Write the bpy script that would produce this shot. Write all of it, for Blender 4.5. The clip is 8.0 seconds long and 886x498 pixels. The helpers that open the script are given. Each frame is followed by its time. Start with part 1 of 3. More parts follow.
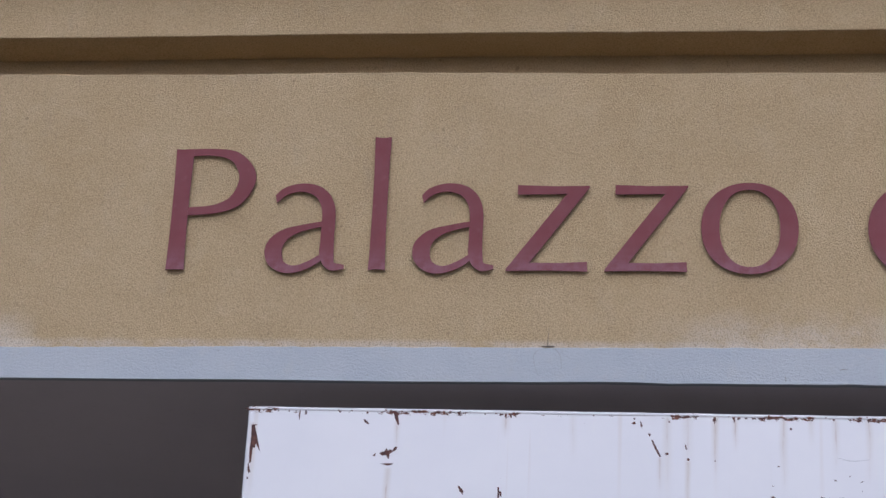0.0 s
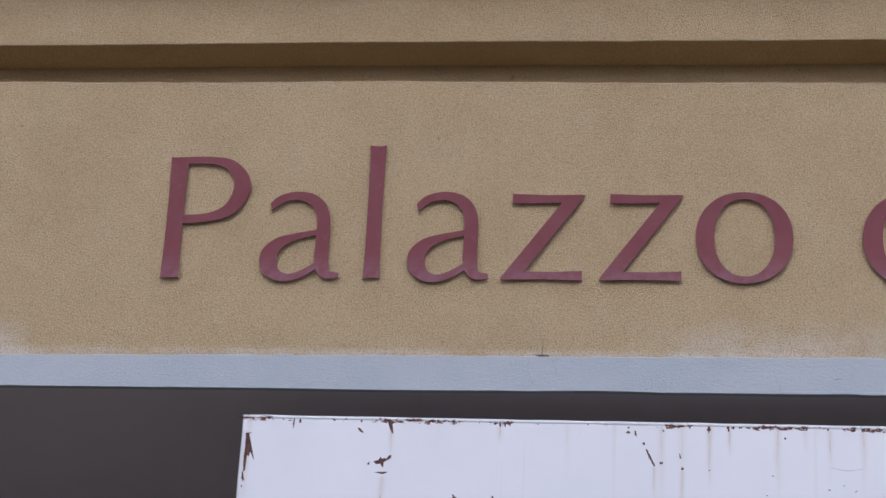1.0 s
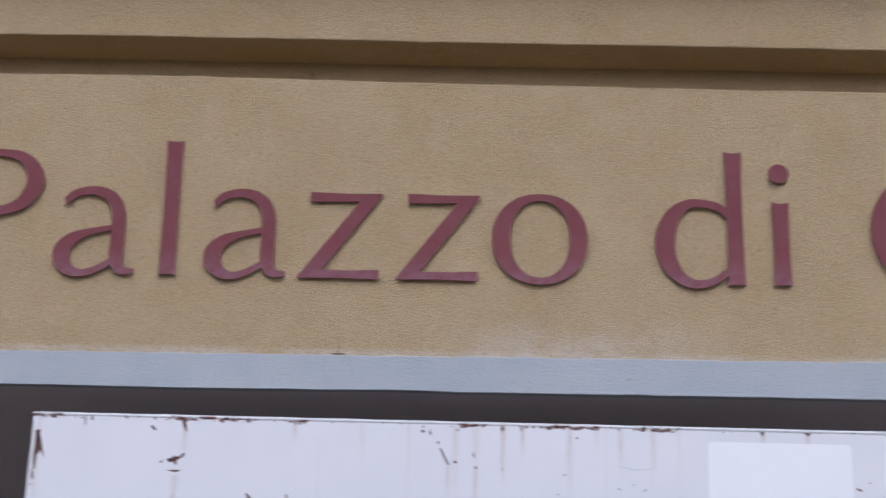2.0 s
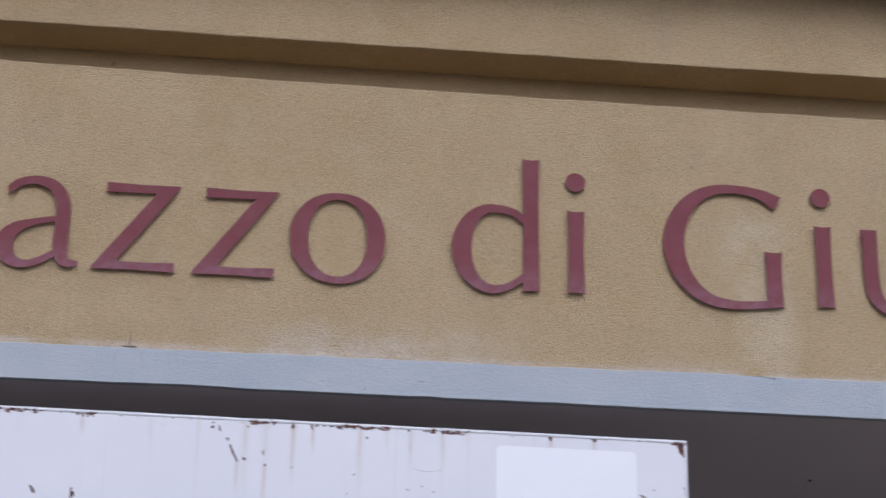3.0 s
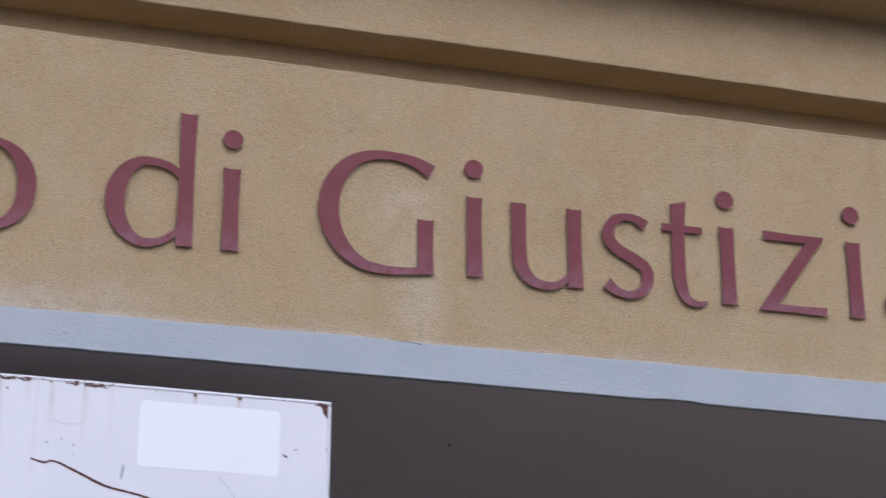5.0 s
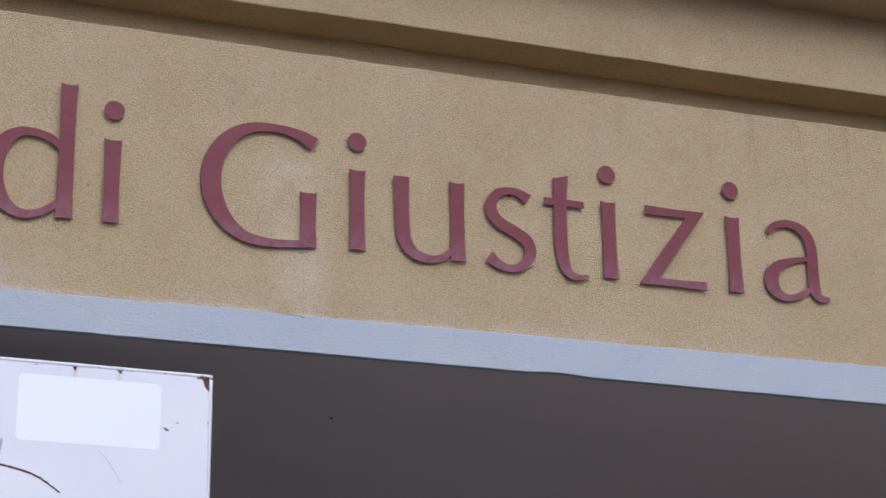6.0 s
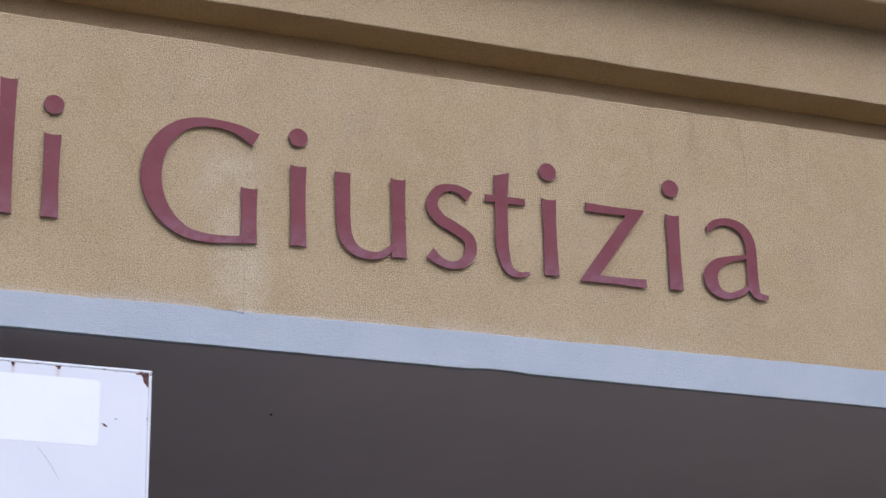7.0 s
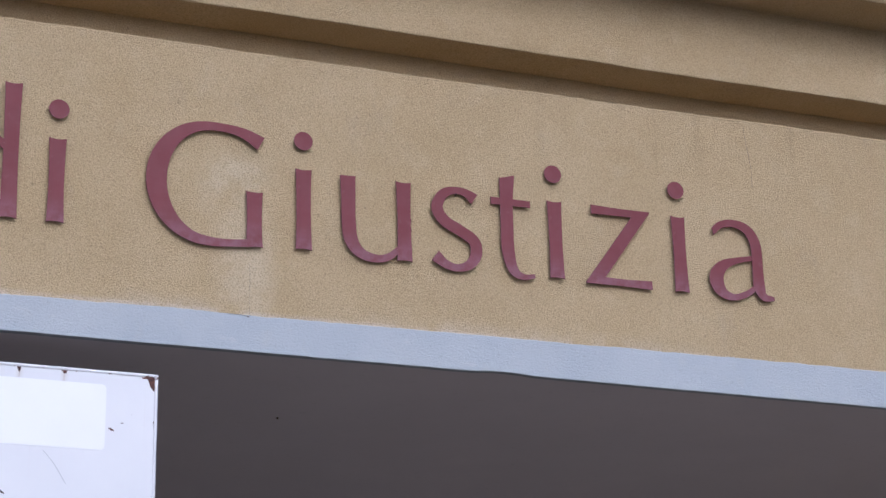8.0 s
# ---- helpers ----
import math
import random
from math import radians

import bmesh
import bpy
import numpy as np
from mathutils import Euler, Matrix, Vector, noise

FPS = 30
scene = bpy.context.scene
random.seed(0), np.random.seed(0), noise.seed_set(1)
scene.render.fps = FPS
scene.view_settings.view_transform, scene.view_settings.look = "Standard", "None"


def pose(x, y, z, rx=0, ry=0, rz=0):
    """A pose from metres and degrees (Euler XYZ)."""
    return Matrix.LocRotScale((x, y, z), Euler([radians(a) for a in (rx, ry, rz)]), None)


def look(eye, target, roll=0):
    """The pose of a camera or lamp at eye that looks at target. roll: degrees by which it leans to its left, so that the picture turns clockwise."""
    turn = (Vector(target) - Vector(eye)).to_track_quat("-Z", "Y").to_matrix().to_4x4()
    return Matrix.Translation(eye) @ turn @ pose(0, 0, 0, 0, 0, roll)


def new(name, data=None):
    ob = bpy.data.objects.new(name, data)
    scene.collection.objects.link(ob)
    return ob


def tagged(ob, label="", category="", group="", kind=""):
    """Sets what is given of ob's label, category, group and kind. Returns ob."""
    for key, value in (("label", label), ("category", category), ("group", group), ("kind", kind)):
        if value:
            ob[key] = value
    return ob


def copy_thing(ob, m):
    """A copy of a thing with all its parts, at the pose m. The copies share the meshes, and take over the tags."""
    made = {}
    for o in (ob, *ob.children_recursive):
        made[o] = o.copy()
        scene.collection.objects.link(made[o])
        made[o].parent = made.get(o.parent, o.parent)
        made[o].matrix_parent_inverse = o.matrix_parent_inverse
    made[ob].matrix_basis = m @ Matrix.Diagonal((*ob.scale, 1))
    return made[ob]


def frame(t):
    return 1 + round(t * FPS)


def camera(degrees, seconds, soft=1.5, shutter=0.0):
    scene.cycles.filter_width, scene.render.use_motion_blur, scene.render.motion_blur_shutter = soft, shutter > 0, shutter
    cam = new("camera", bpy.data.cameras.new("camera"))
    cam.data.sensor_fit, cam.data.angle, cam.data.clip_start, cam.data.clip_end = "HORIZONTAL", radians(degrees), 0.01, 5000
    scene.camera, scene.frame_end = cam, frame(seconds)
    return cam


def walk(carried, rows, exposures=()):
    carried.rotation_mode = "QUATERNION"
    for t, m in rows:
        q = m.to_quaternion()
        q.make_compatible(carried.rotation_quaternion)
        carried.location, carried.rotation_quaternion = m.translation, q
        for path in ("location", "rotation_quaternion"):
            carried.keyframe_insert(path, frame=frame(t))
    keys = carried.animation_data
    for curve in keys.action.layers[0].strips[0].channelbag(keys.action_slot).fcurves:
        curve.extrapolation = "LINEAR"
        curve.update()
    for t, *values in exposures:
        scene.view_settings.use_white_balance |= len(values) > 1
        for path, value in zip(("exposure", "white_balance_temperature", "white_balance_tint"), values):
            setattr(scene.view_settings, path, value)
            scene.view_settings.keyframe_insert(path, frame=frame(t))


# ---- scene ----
# The camera stands on one spot in front of the facade and pans along the sign.
EYE = 1.6
cam = camera(25.30, 8.0, soft=1.5, shutter=0.5)
# seconds, yaw, pitch, roll in degrees
PATH = [
    (0.0, 6.545, 21.477, 2.523),
    (0.5, 6.636, 21.562, 2.530),
    (1.0, 6.394, 21.732, 2.624),
    (1.2, 6.051, 21.772, 2.660),
    (1.5, 4.401, 21.854, 2.231),
    (1.8, 1.606, 21.884, 1.365),
    (2.0, 0.067, 21.879, 1.074),
    (2.2, -1.325, 21.928, 1.097),
    (3.3, -7.999, 21.978, 0.470),
    (3.5, -9.160, 22.013, 0.218),
    (4.0, -12.004, 21.905, 0.321),
    (4.5, -14.471, 21.425, 0.237),
    (5.0, -17.035, 20.830, -0.156),
    (5.2, -17.941, 20.602, -0.463),
    (6.3, -21.332, 19.912, -1.204),
    (6.5, -21.713, 19.890, -1.197),
    (7.0, -22.474, 19.871, -1.524),
    (7.5, -22.551, 19.906, -1.644),
    (8.0, -22.308, 19.955, -1.728),
]
walk(cam, [(t, pose(0, 0, EYE, 90 + pitch, 0, yaw) @ pose(0, 0, 0, 0, 0, roll)) for t, yaw, pitch, roll in PATH],
     exposures=[(0.0, -0.55, 5090, 13.5), (2.0, -0.53, 5090, 13.5), (3.5, -0.48, 5080, 13.5), (5.0, -0.42, 5060, 13.5), (6.5, -0.27, 4990, 13.0), (8.0, -0.21, 4980, 13.0)])

# ---------------------------------------------------------------- light: bright overcast sky
SUN_ELEVATION, SUN_AZIMUTH = 34.0, 2.0  # the facade looks to -y; azimuth from there towards +x
world = bpy.data.worlds.new("world")
scene.world = world
world.use_nodes = True
wn = world.node_tree
sky = wn.nodes.new("ShaderNodeTexSky")
sky.sky_type = "NISHITA"
sky.sun_disc = False
sky.sun_elevation = radians(SUN_ELEVATION)
sky.sun_rotation = radians(180 - SUN_AZIMUTH)
sky.air_density, sky.dust_density, sky.ozone_density = 0.6, 7.0, 0.5
wn.nodes["Background"].inputs["Strength"].default_value = 0.10
wn.links.new(sky.outputs["Color"], wn.nodes["Background"].inputs["Color"])

sun = new("sun", bpy.data.lights.new("sun", "SUN"))
sun.data.energy, sun.data.angle, sun.data.color = 1.5, radians(110), (1.0, 0.98, 0.96)
se, sa = radians(SUN_ELEVATION), radians(SUN_AZIMUTH)
sun.matrix_world = look((math.sin(sa) * math.cos(se) * 60, -math.cos(sa) * math.cos(se) * 60, math.sin(se) * 60), (0, 0, 0))


# ---------------------------------------------------------------- materials
class Nodes:
    """A small helper round one material's node tree."""

    def __init__(self, name, roughness=0.6, metallic=0.0):
        self.mat = bpy.data.materials.new(name)
        self.mat.use_nodes = True
        self.tree = self.mat.node_tree
        self.bsdf = self.tree.nodes["Principled BSDF"]
        self.bsdf.inputs["Roughness"].default_value = roughness
        self.bsdf.inputs["Metallic"].default_value = metallic
        self.coord = self.tree.nodes.new("ShaderNodeTexCoord").outputs["Object"]

    def link(self, a, b):
        self.tree.links.new(a, b)

    def stretched(self, scale, shift=(0, 0, 0)):
        n = self.tree.nodes.new("ShaderNodeMapping")
        n.inputs["Scale"].default_value, n.inputs["Location"].default_value = scale, shift
        self.link(self.coord, n.inputs["Vector"])
        return n.outputs["Vector"]

    def noise(self, scale, detail=4.0, rough=0.55, vector=None, distortion=0.0):
        n = self.tree.nodes.new("ShaderNodeTexNoise")
        n.inputs["Scale"].default_value, n.inputs["Detail"].default_value = scale, detail
        n.inputs["Roughness"].default_value, n.inputs["Distortion"].default_value = rough, distortion
        self.link(vector or self.coord, n.inputs["Vector"])
        return n.outputs["Fac"]

    def ramp(self, fac, low, high, a=0.0, b=1.0):
        n = self.tree.nodes.new("ShaderNodeMapRange")
        n.interpolation_type = "SMOOTHSTEP"
        for key, value in (("From Min", low), ("From Max", high), ("To Min", a), ("To Max", b)):
            n.inputs[key].default_value = value
        self.link(fac, n.inputs["Value"])
        return n.outputs["Result"]

    def sums(self, op, a, b):
        n = self.tree.nodes.new("ShaderNodeMath")
        n.operation = op
        for k, v in enumerate((a, b)):
            if isinstance(v, (int, float)):
                n.inputs[k].default_value = v
            else:
                self.link(v, n.inputs[k])
        return n.outputs[0]

    def axis(self, which):
        n = self.tree.nodes.new("ShaderNodeSeparateXYZ")
        self.link(self.coord, n.inputs[0])
        return n.outputs[which]

    def window(self, x0, x1, z0, z1, soft_x, soft_z):
        """1 inside a soft rectangle of the wall, 0 outside."""
        x, z = self.axis(0), self.axis(2)
        wide = self.sums("MULTIPLY", self.ramp(x, x0 - soft_x, x0 + soft_x), self.ramp(x, x1 - soft_x, x1 + soft_x, 1, 0))
        tall = self.sums("MULTIPLY", self.ramp(z, z0 - soft_z, z0 + soft_z), self.ramp(z, z1 - soft_z, z1 + soft_z, 1, 0))
        return self.sums("MULTIPLY", wide, tall)

    def mix(self, fac, a, b):
        n = self.tree.nodes.new("ShaderNodeMix")
        n.data_type = "RGBA"
        for slot, v in ((0, fac), (6, a), (7, b)):
            if isinstance(v, (int, float)):
                n.inputs[slot].default_value = v
            elif isinstance(v, tuple):
                n.inputs[slot].default_value = (*v, 1)
            else:
                self.link(v, n.inputs[slot])
        return n.outputs[2]

    def done(self, color, height=None, depth=0.002, strength=1.0, rough=None):
        if isinstance(color, tuple):
            self.bsdf.inputs["Base Color"].default_value = (*color, 1)
        else:
            self.link(color, self.bsdf.inputs["Base Color"])
        if height is not None:
            n = self.tree.nodes.new("ShaderNodeBump")
            n.inputs["Distance"].default_value, n.inputs["Strength"].default_value = depth, strength
            self.link(height, n.inputs["Height"])
            self.link(n.outputs["Normal"], self.bsdf.inputs["Normal"])
        if rough is not None:
            self.link(rough, self.bsdf.inputs["Roughness"])
        return self.mat


def stucco(name, base, dark, pale, stains=()):
    """Grained exterior render: pale grains, darker pits, faint blotches; stains: soft rectangles of pale lime bloom."""
    m = Nodes(name, roughness=0.93)
    m.bsdf.inputs["Specular IOR Level"].default_value = 0.2
    grain = m.noise(190, 3, 0.62, distortion=0.3)
    fine = m.noise(330, 2, 0.5)
    blotch = m.noise(2.3, 5, 0.6)
    patch = m.noise(9, 3, 0.6)
    c = m.mix(m.ramp(blotch, 0.35, 0.68), base, dark)
    c = m.mix(m.sums("MULTIPLY", m.ramp(patch, 0.5, 0.75), 0.35), c, pale)
    grime = m.sums("MULTIPLY", m.ramp(m.noise(6, 5, 0.65, m.stretched((1, 1, 0.55), (4, 0, 2))), 0.55, 0.78), 0.30)
    c = m.mix(grime, c, (0.40, 0.335, 0.25))
    for x0, x1, z0, z1, sx, sz, amount, tint in stains:
        cloud = m.sums("MULTIPLY", m.ramp(m.noise(7, 5, 0.65), 0.26, 0.66), m.ramp(grain, 0.36, 0.54, 0.7, 1.0))
        c = m.mix(m.sums("MULTIPLY", m.sums("MULTIPLY", m.window(x0, x1, z0, z1, sx, sz), cloud), amount), c, tint)
    if stains:  # grey rain runs below the top edge
        runs = m.ramp(m.noise(11, 3, 0.6, m.stretched((1, 1, 0.06))), 0.54, 0.66)
        hung = m.ramp(m.axis(2), EYE + 2.62, EYE + 3.02)
        hung = m.sums("MULTIPLY", hung, m.ramp(m.axis(0), 2.2, 3.4, 0.12, 1.0))
        c = m.mix(m.sums("MULTIPLY", m.sums("MULTIPLY", runs, hung), 0.24), c, tuple(v * 0.6 for v in dark))
    c = m.mix(m.sums("MULTIPLY", m.ramp(grain, 0.50, 0.66), 0.38), c, tuple(v * 1.22 for v in pale))
    c = m.mix(m.sums("MULTIPLY", m.ramp(grain, 0.49, 0.34), 0.46), c, tuple(v * 0.48 for v in dark))
    pits = m.ramp(m.noise(46, 2, 0.5, m.stretched((1, 1, 0.8), (9, 0, 5))), 0.70, 0.76)
    c = m.mix(m.sums("MULTIPLY", pits, 0.45), c, tuple(v * 0.4 for v in dark))
    height = m.sums("ADD", grain, m.sums("MULTIPLY", fine, 0.3))
    return m.done(c, height, 0.008, 0.9)


BEIGE, BEIGE_DARK, BEIGE_PALE = (0.548, 0.416, 0.238), (0.505, 0.376, 0.204), (0.595, 0.472, 0.290)
LIME = (0.72, 0.655, 0.565)
mat_stucco = stucco("ochre_stucco", BEIGE, BEIGE_DARK, BEIGE_PALE, stains=[
    (-3.0, -2.10, EYE + 2.04, EYE + 2.12, 0.10, 0.08, 1.0, LIME),
    (0.10, 0.80, EYE + 2.04, EYE + 2.12, 0.22, 0.09, 1.0, LIME),
    (2.2, 3.4, EYE + 2.04, EYE + 2.075, 0.25, 0.05, 0.5, LIME),
    (1.62, 1.82, EYE + 2.44, EYE + 2.60, 0.08, 0.09, 0.85, (0.69, 0.59, 0.42)),
    (1.66, 1.84, EYE + 2.02, EYE + 2.40, 0.06, 0.14, 0.75, (0.69, 0.58, 0.405)),
    (-7.0, 10.0, EYE + 2.03, EYE + 2.062, 0.10, 0.012, 0.75, LIME),
    (1.35, 1.62, EYE + 2.04, EYE + 2.075, 0.12, 0.05, 0.7, LIME),
])
mat_stucco_upper = stucco("ochre_stucco_cornice", BEIGE, BEIGE_DARK, BEIGE_PALE)

m = Nodes("blue_grey_paint", roughness=0.8)
relief = m.sums("ADD", m.noise(150, 4, 0.65, m.stretched((0.7, 1, 1.1)), 0.2), m.sums("MULTIPLY", m.noise(240, 2), 0.3))
c = m.mix(m.ramp(m.noise(3.0, 5, 0.6), 0.35, 0.7), (0.455, 0.478, 0.50), (0.42, 0.448, 0.48))
c = m.mix(m.sums("MULTIPLY", m.ramp(m.noise(14, 4, 0.6), 0.55, 0.75), 0.4), c, (0.473, 0.482, 0.468))
c = m.mix(m.sums("MULTIPLY", m.ramp(m.noise(45, 3, 0.6), 0.66, 0.74), 0.35), c, (0.315, 0.315, 0.306))
c = m.mix(m.sums("MULTIPLY", m.ramp(m.noise(70, 4, 0.7, m.stretched((0.22, 1, 1.5), (2, 0, 0))), 0.62, 0.72), 0.28), c, (0.30, 0.315, 0.34))
c = m.mix(m.sums("MULTIPLY", m.ramp(m.noise(26, 4, 0.7, m.stretched((0.5, 1, 1))), 0.60, 0.72), 0.4), c, (0.53, 0.535, 0.53))
mat_band = m.done(c, relief, 0.005, 0.6)

m = Nodes("porch_ceiling_paint", roughness=0.85)
c = m.mix(m.ramp(m.noise(1.4, 4, 0.6), 0.3, 0.7), (0.85, 0.785, 0.80), (0.81, 0.75, 0.765))
c = m.mix(m.sums("MULTIPLY", m.ramp(m.noise(30, 3), 0.6, 0.75), 0.15), c, (0.52, 0.48, 0.48))
mat_ceiling = m.done(c, m.noise(60, 3), 0.003, 0.3)

m = Nodes("letter_paint", roughness=0.55)
m.bsdf.inputs["Specular IOR Level"].default_value = 0.22
c = m.mix(m.ramp(m.noise(6, 4, 0.6), 0.35, 0.7), (0.172, 0.044, 0.050), (0.195, 0.054, 0.062))
c = m.mix(m.sums("MULTIPLY", m.ramp(m.noise(38, 4, 0.65), 0.56, 0.74), 0.2), c, (0.273, 0.122, 0.131))
bloom = m.sums("MULTIPLY", m.ramp(m.axis(2), 0.0, 0.10, 1, 0), m.ramp(m.noise(18, 4, 0.65), 0.30, 0.65))
c = m.mix(m.sums("MULTIPLY", bloom, 0.42), c, (0.31, 0.175, 0.215))
worn = m.sums("MULTIPLY", m.ramp(m.noise(120, 3, 0.6), 0.68, 0.74), 0.18)
c = m.mix(worn, c, (0.315, 0.203, 0.198))
mat_letter = m.done(c, m.noise(90, 3), 0.001, 0.25, m.ramp(m.noise(20, 3), 0.3, 0.7, 0.48, 0.65))

# paler than the faces: chalking, plus light from below put into the colour
m = Nodes("letter_edge_paint", roughness=0.6)
mat_letter_edge = m.done(m.mix(m.ramp(m.noise(45, 4, 0.65), 0.4, 0.65), (0.25, 0.11, 0.12), (0.38, 0.23, 0.24)))

m = Nodes("pin_steel", roughness=0.55, metallic=0.7)
mat_pin = m.done(m.mix(m.ramp(m.noise(200, 2), 0.4, 0.6), (0.10, 0.07, 0.06), (0.05, 0.04, 0.04)))

# white enamelled sheet: its object origin lies in the middle of its top edge
m = Nodes("white_enamel", roughness=0.42)
z = m.axis(2)
c = m.mix(m.ramp(m.noise(1.6, 4, 0.6), 0.3, 0.7), (0.765, 0.752, 0.762), (0.715, 0.706, 0.728))
c = m.mix(m.sums("MULTIPLY", m.ramp(m.noise(9, 5, 0.65, m.stretched((1, 1, 0.5))), 0.55, 0.8), 0.3), c, (0.80, 0.78, 0.73))
drips = m.ramp(m.noise(13, 2, 0.5, m.stretched((1, 1, 0.035))), 0.60, 0.70)
fade = m.ramp(z, -0.42, -0.02)
c = m.mix(m.sums("MULTIPLY", m.sums("MULTIPLY", drips, fade), 0.22), c, (0.525, 0.406, 0.288))
thin = m.ramp(m.noise(42, 2, 0.5, m.stretched((1, 1, 0.02), (3, 0, 0))), 0.66, 0.72)
c = m.mix(m.sums("MULTIPLY", m.sums("MULTIPLY", thin, fade), 0.16), c, (0.483, 0.345, 0.243))
wobble = m.sums("MULTIPLY", m.sums("SUBTRACT", m.noise(7, 2, 0.5), 0.5), 0.016)
across = m.sums("ADD", m.axis(0), wobble)
worn_drip = m.ramp(m.noise(30, 4, 0.7, m.stretched((1, 1, 0.3))), 0.42, 0.68)
# single runs of rust water: place along the board, half width, top, end, strength
for x0, half, top, end, amount in [(-0.908, 0.007, -0.20, -0.46, 0.55), (0.025, 0.005, -0.16, -0.44, 0.65), (0.025, 0.010, -0.02, -0.24, 0.30), (-0.036, 0.008, -0.02, -0.36, 0.40), (-0.058, 0.006, -0.15, -0.30, 0.35),
                                   (0.110, 0.007, -0.02, -0.22, 0.65), (0.172, 0.006, -0.02, -0.14, 0.50), (0.318, 0.007, -0.02, -0.30, 0.50), (0.403, 0.006, -0.02, -0.12, 0.35), (0.478, 0.007, -0.02, -0.20, 0.40), (0.579, 0.007, -0.02, -0.24, 0.45),
                                   (-0.884, 0.006, -0.05, -0.16, 0.45), (-0.54, 0.008, -0.03, -0.10, 0.40), (-0.33, 0.007, -0.02, -0.20, 0.22), (0.923, 0.006, -0.02, -0.10, 0.50), (1.065, 0.006, -0.02, -0.10, 0.50), (-1.345, 0.008, -0.06, -0.36, 0.50)]:
    off = m.sums("ABSOLUTE", m.sums("SUBTRACT", across, x0), 0.0)
    fall = m.sums("MULTIPLY", m.ramp(z, end, top), m.ramp(z, top, top + 0.012, 1, 0))
    wash = m.sums("MULTIPLY", m.sums("MULTIPLY", m.ramp(off, 0.0, half * 2.6, 1, 0), fall), amount * 0.55)
    c = m.mix(wash, c, (0.47, 0.385, 0.27))
    core = m.sums("MULTIPLY", m.sums("MULTIPLY", m.ramp(off, half * 0.1, half * 0.6, 1, 0), fall), worn_drip)
    c = m.mix(m.sums("MULTIPLY", core, amount * 0.85), c, (0.33, 0.175, 0.10))
specks = m.ramp(m.noise(70, 3, 0.6), 0.70, 0.76)
c = m.mix(m.sums("MULTIPLY", specks, 0.35), c, (0.36, 0.33, 0.32))
edge_noise = m.noise(36, 5, 0.72, m.stretched((1, 1, 2.2)))
rim = m.sums("ADD", edge_noise, m.ramp(z, -0.036, -0.014, -0.34, 0.04))
rim = m.sums("ADD", rim, m.ramp(z, -0.010, -0.004, 0.0, -0.12))
# stretches of the rim where the rust sits
eaten = -0.075
for x0, x1 in ((-1.40, -1.27), (-0.95, -0.66), (-0.56, -0.50), (-0.03, 0.06), (0.24, 0.41), (0.52, 0.66), (1.31, 1.40)):
    inside = m.sums("MULTIPLY", m.ramp(m.axis(0), x0 - 0.02, x0 + 0.02), m.ramp(m.axis(0), x1 - 0.02, x1 + 0.02, 1, 0))
    eaten = m.sums("ADD", eaten, m.sums("MULTIPLY", inside, 0.125))
rim = m.sums("ADD", rim, eaten)
rust = m.ramp(rim, 0.55, 0.60)
c = m.mix(rust, c, m.mix(m.ramp(m.noise(50, 3), 0.35, 0.65), (0.085, 0.034, 0.028), (0.20, 0.085, 0.055)))
mat_panel = m.done(c, m.sums("ADD", m.sums("MULTIPLY", m.noise(5, 3), 0.6), m.sums("MULTIPLY", rust, -0.25)), 0.003, 0.4,
                   m.ramp(rust, 0, 1, 0.42, 0.85))

m = Nodes("rust", roughness=0.9)
c = m.mix(m.ramp(m.noise(60, 4, 0.7), 0.35, 0.65), (0.060, 0.030, 0.028), (0.135, 0.058, 0.042))
mat_rust = m.done(c, m.noise(150, 3), 0.001, 0.6)

m = Nodes("sticker_film", roughness=0.35)
mat_sticker = m.done(m.mix(m.ramp(m.noise(4, 4, 0.6), 0.3, 0.7), (0.86, 0.85, 0.86), (0.84, 0.83, 0.845)))

m = Nodes("dark_scuff", roughness=0.8)
mat_scuff = m.done(m.mix(m.ramp(m.noise(80, 3), 0.4, 0.6), (0.34, 0.335, 0.345), (0.48, 0.475, 0.49)))

m = Nodes("crack_shadow_dirt", roughness=0.95)
mat_crack = m.done(m.mix(m.ramp(m.noise(80, 3), 0.4, 0.6), (0.14, 0.12, 0.10), (0.25, 0.21, 0.17)))

# dark tone for the unseen porch back, chosen to cut fill light on the ceiling
m = Nodes("dark_fill_cut", roughness=0.9)
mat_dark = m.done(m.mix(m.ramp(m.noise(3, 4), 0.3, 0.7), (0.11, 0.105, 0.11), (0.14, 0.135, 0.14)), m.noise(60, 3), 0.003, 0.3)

m = Nodes("white_cornice_paint", roughness=0.8)
mat_white = m.done(m.mix(m.ramp(m.noise(4, 4), 0.3, 0.7), (0.777, 0.721, 0.612), (0.693, 0.639, 0.540)), m.noise(80, 3), 0.003, 0.3)

m = Nodes("paving", roughness=0.85)
c = m.mix(m.ramp(m.noise(0.6, 5, 0.6), 0.3, 0.7), (0.145, 0.124, 0.097), (0.17, 0.148, 0.118))
mat_paving = m.done(m.mix(m.sums("MULTIPLY", m.ramp(m.noise(40, 4), 0.5, 0.7), 0.4), c, (0.13, 0.112, 0.092)), m.noise(60, 3), 0.004, 0.5)


# ---------------------------------------------------------------- mesh helpers
def mesh_object(name, bm, material, parent=None, label=""):
    bmesh.ops.recalc_face_normals(bm, faces=bm.faces)
    data = bpy.data.meshes.new(name)
    bm.to_mesh(data)
    bm.free()
    data.materials.append(material)
    ob = new(name, data)
    if parent is not None:
        ob.parent = parent
    if label:
        ob["label"] = label
    return ob


def part(name, bm, material, parent, label=""):
    return mesh_object(name, bm, material, parent, label)


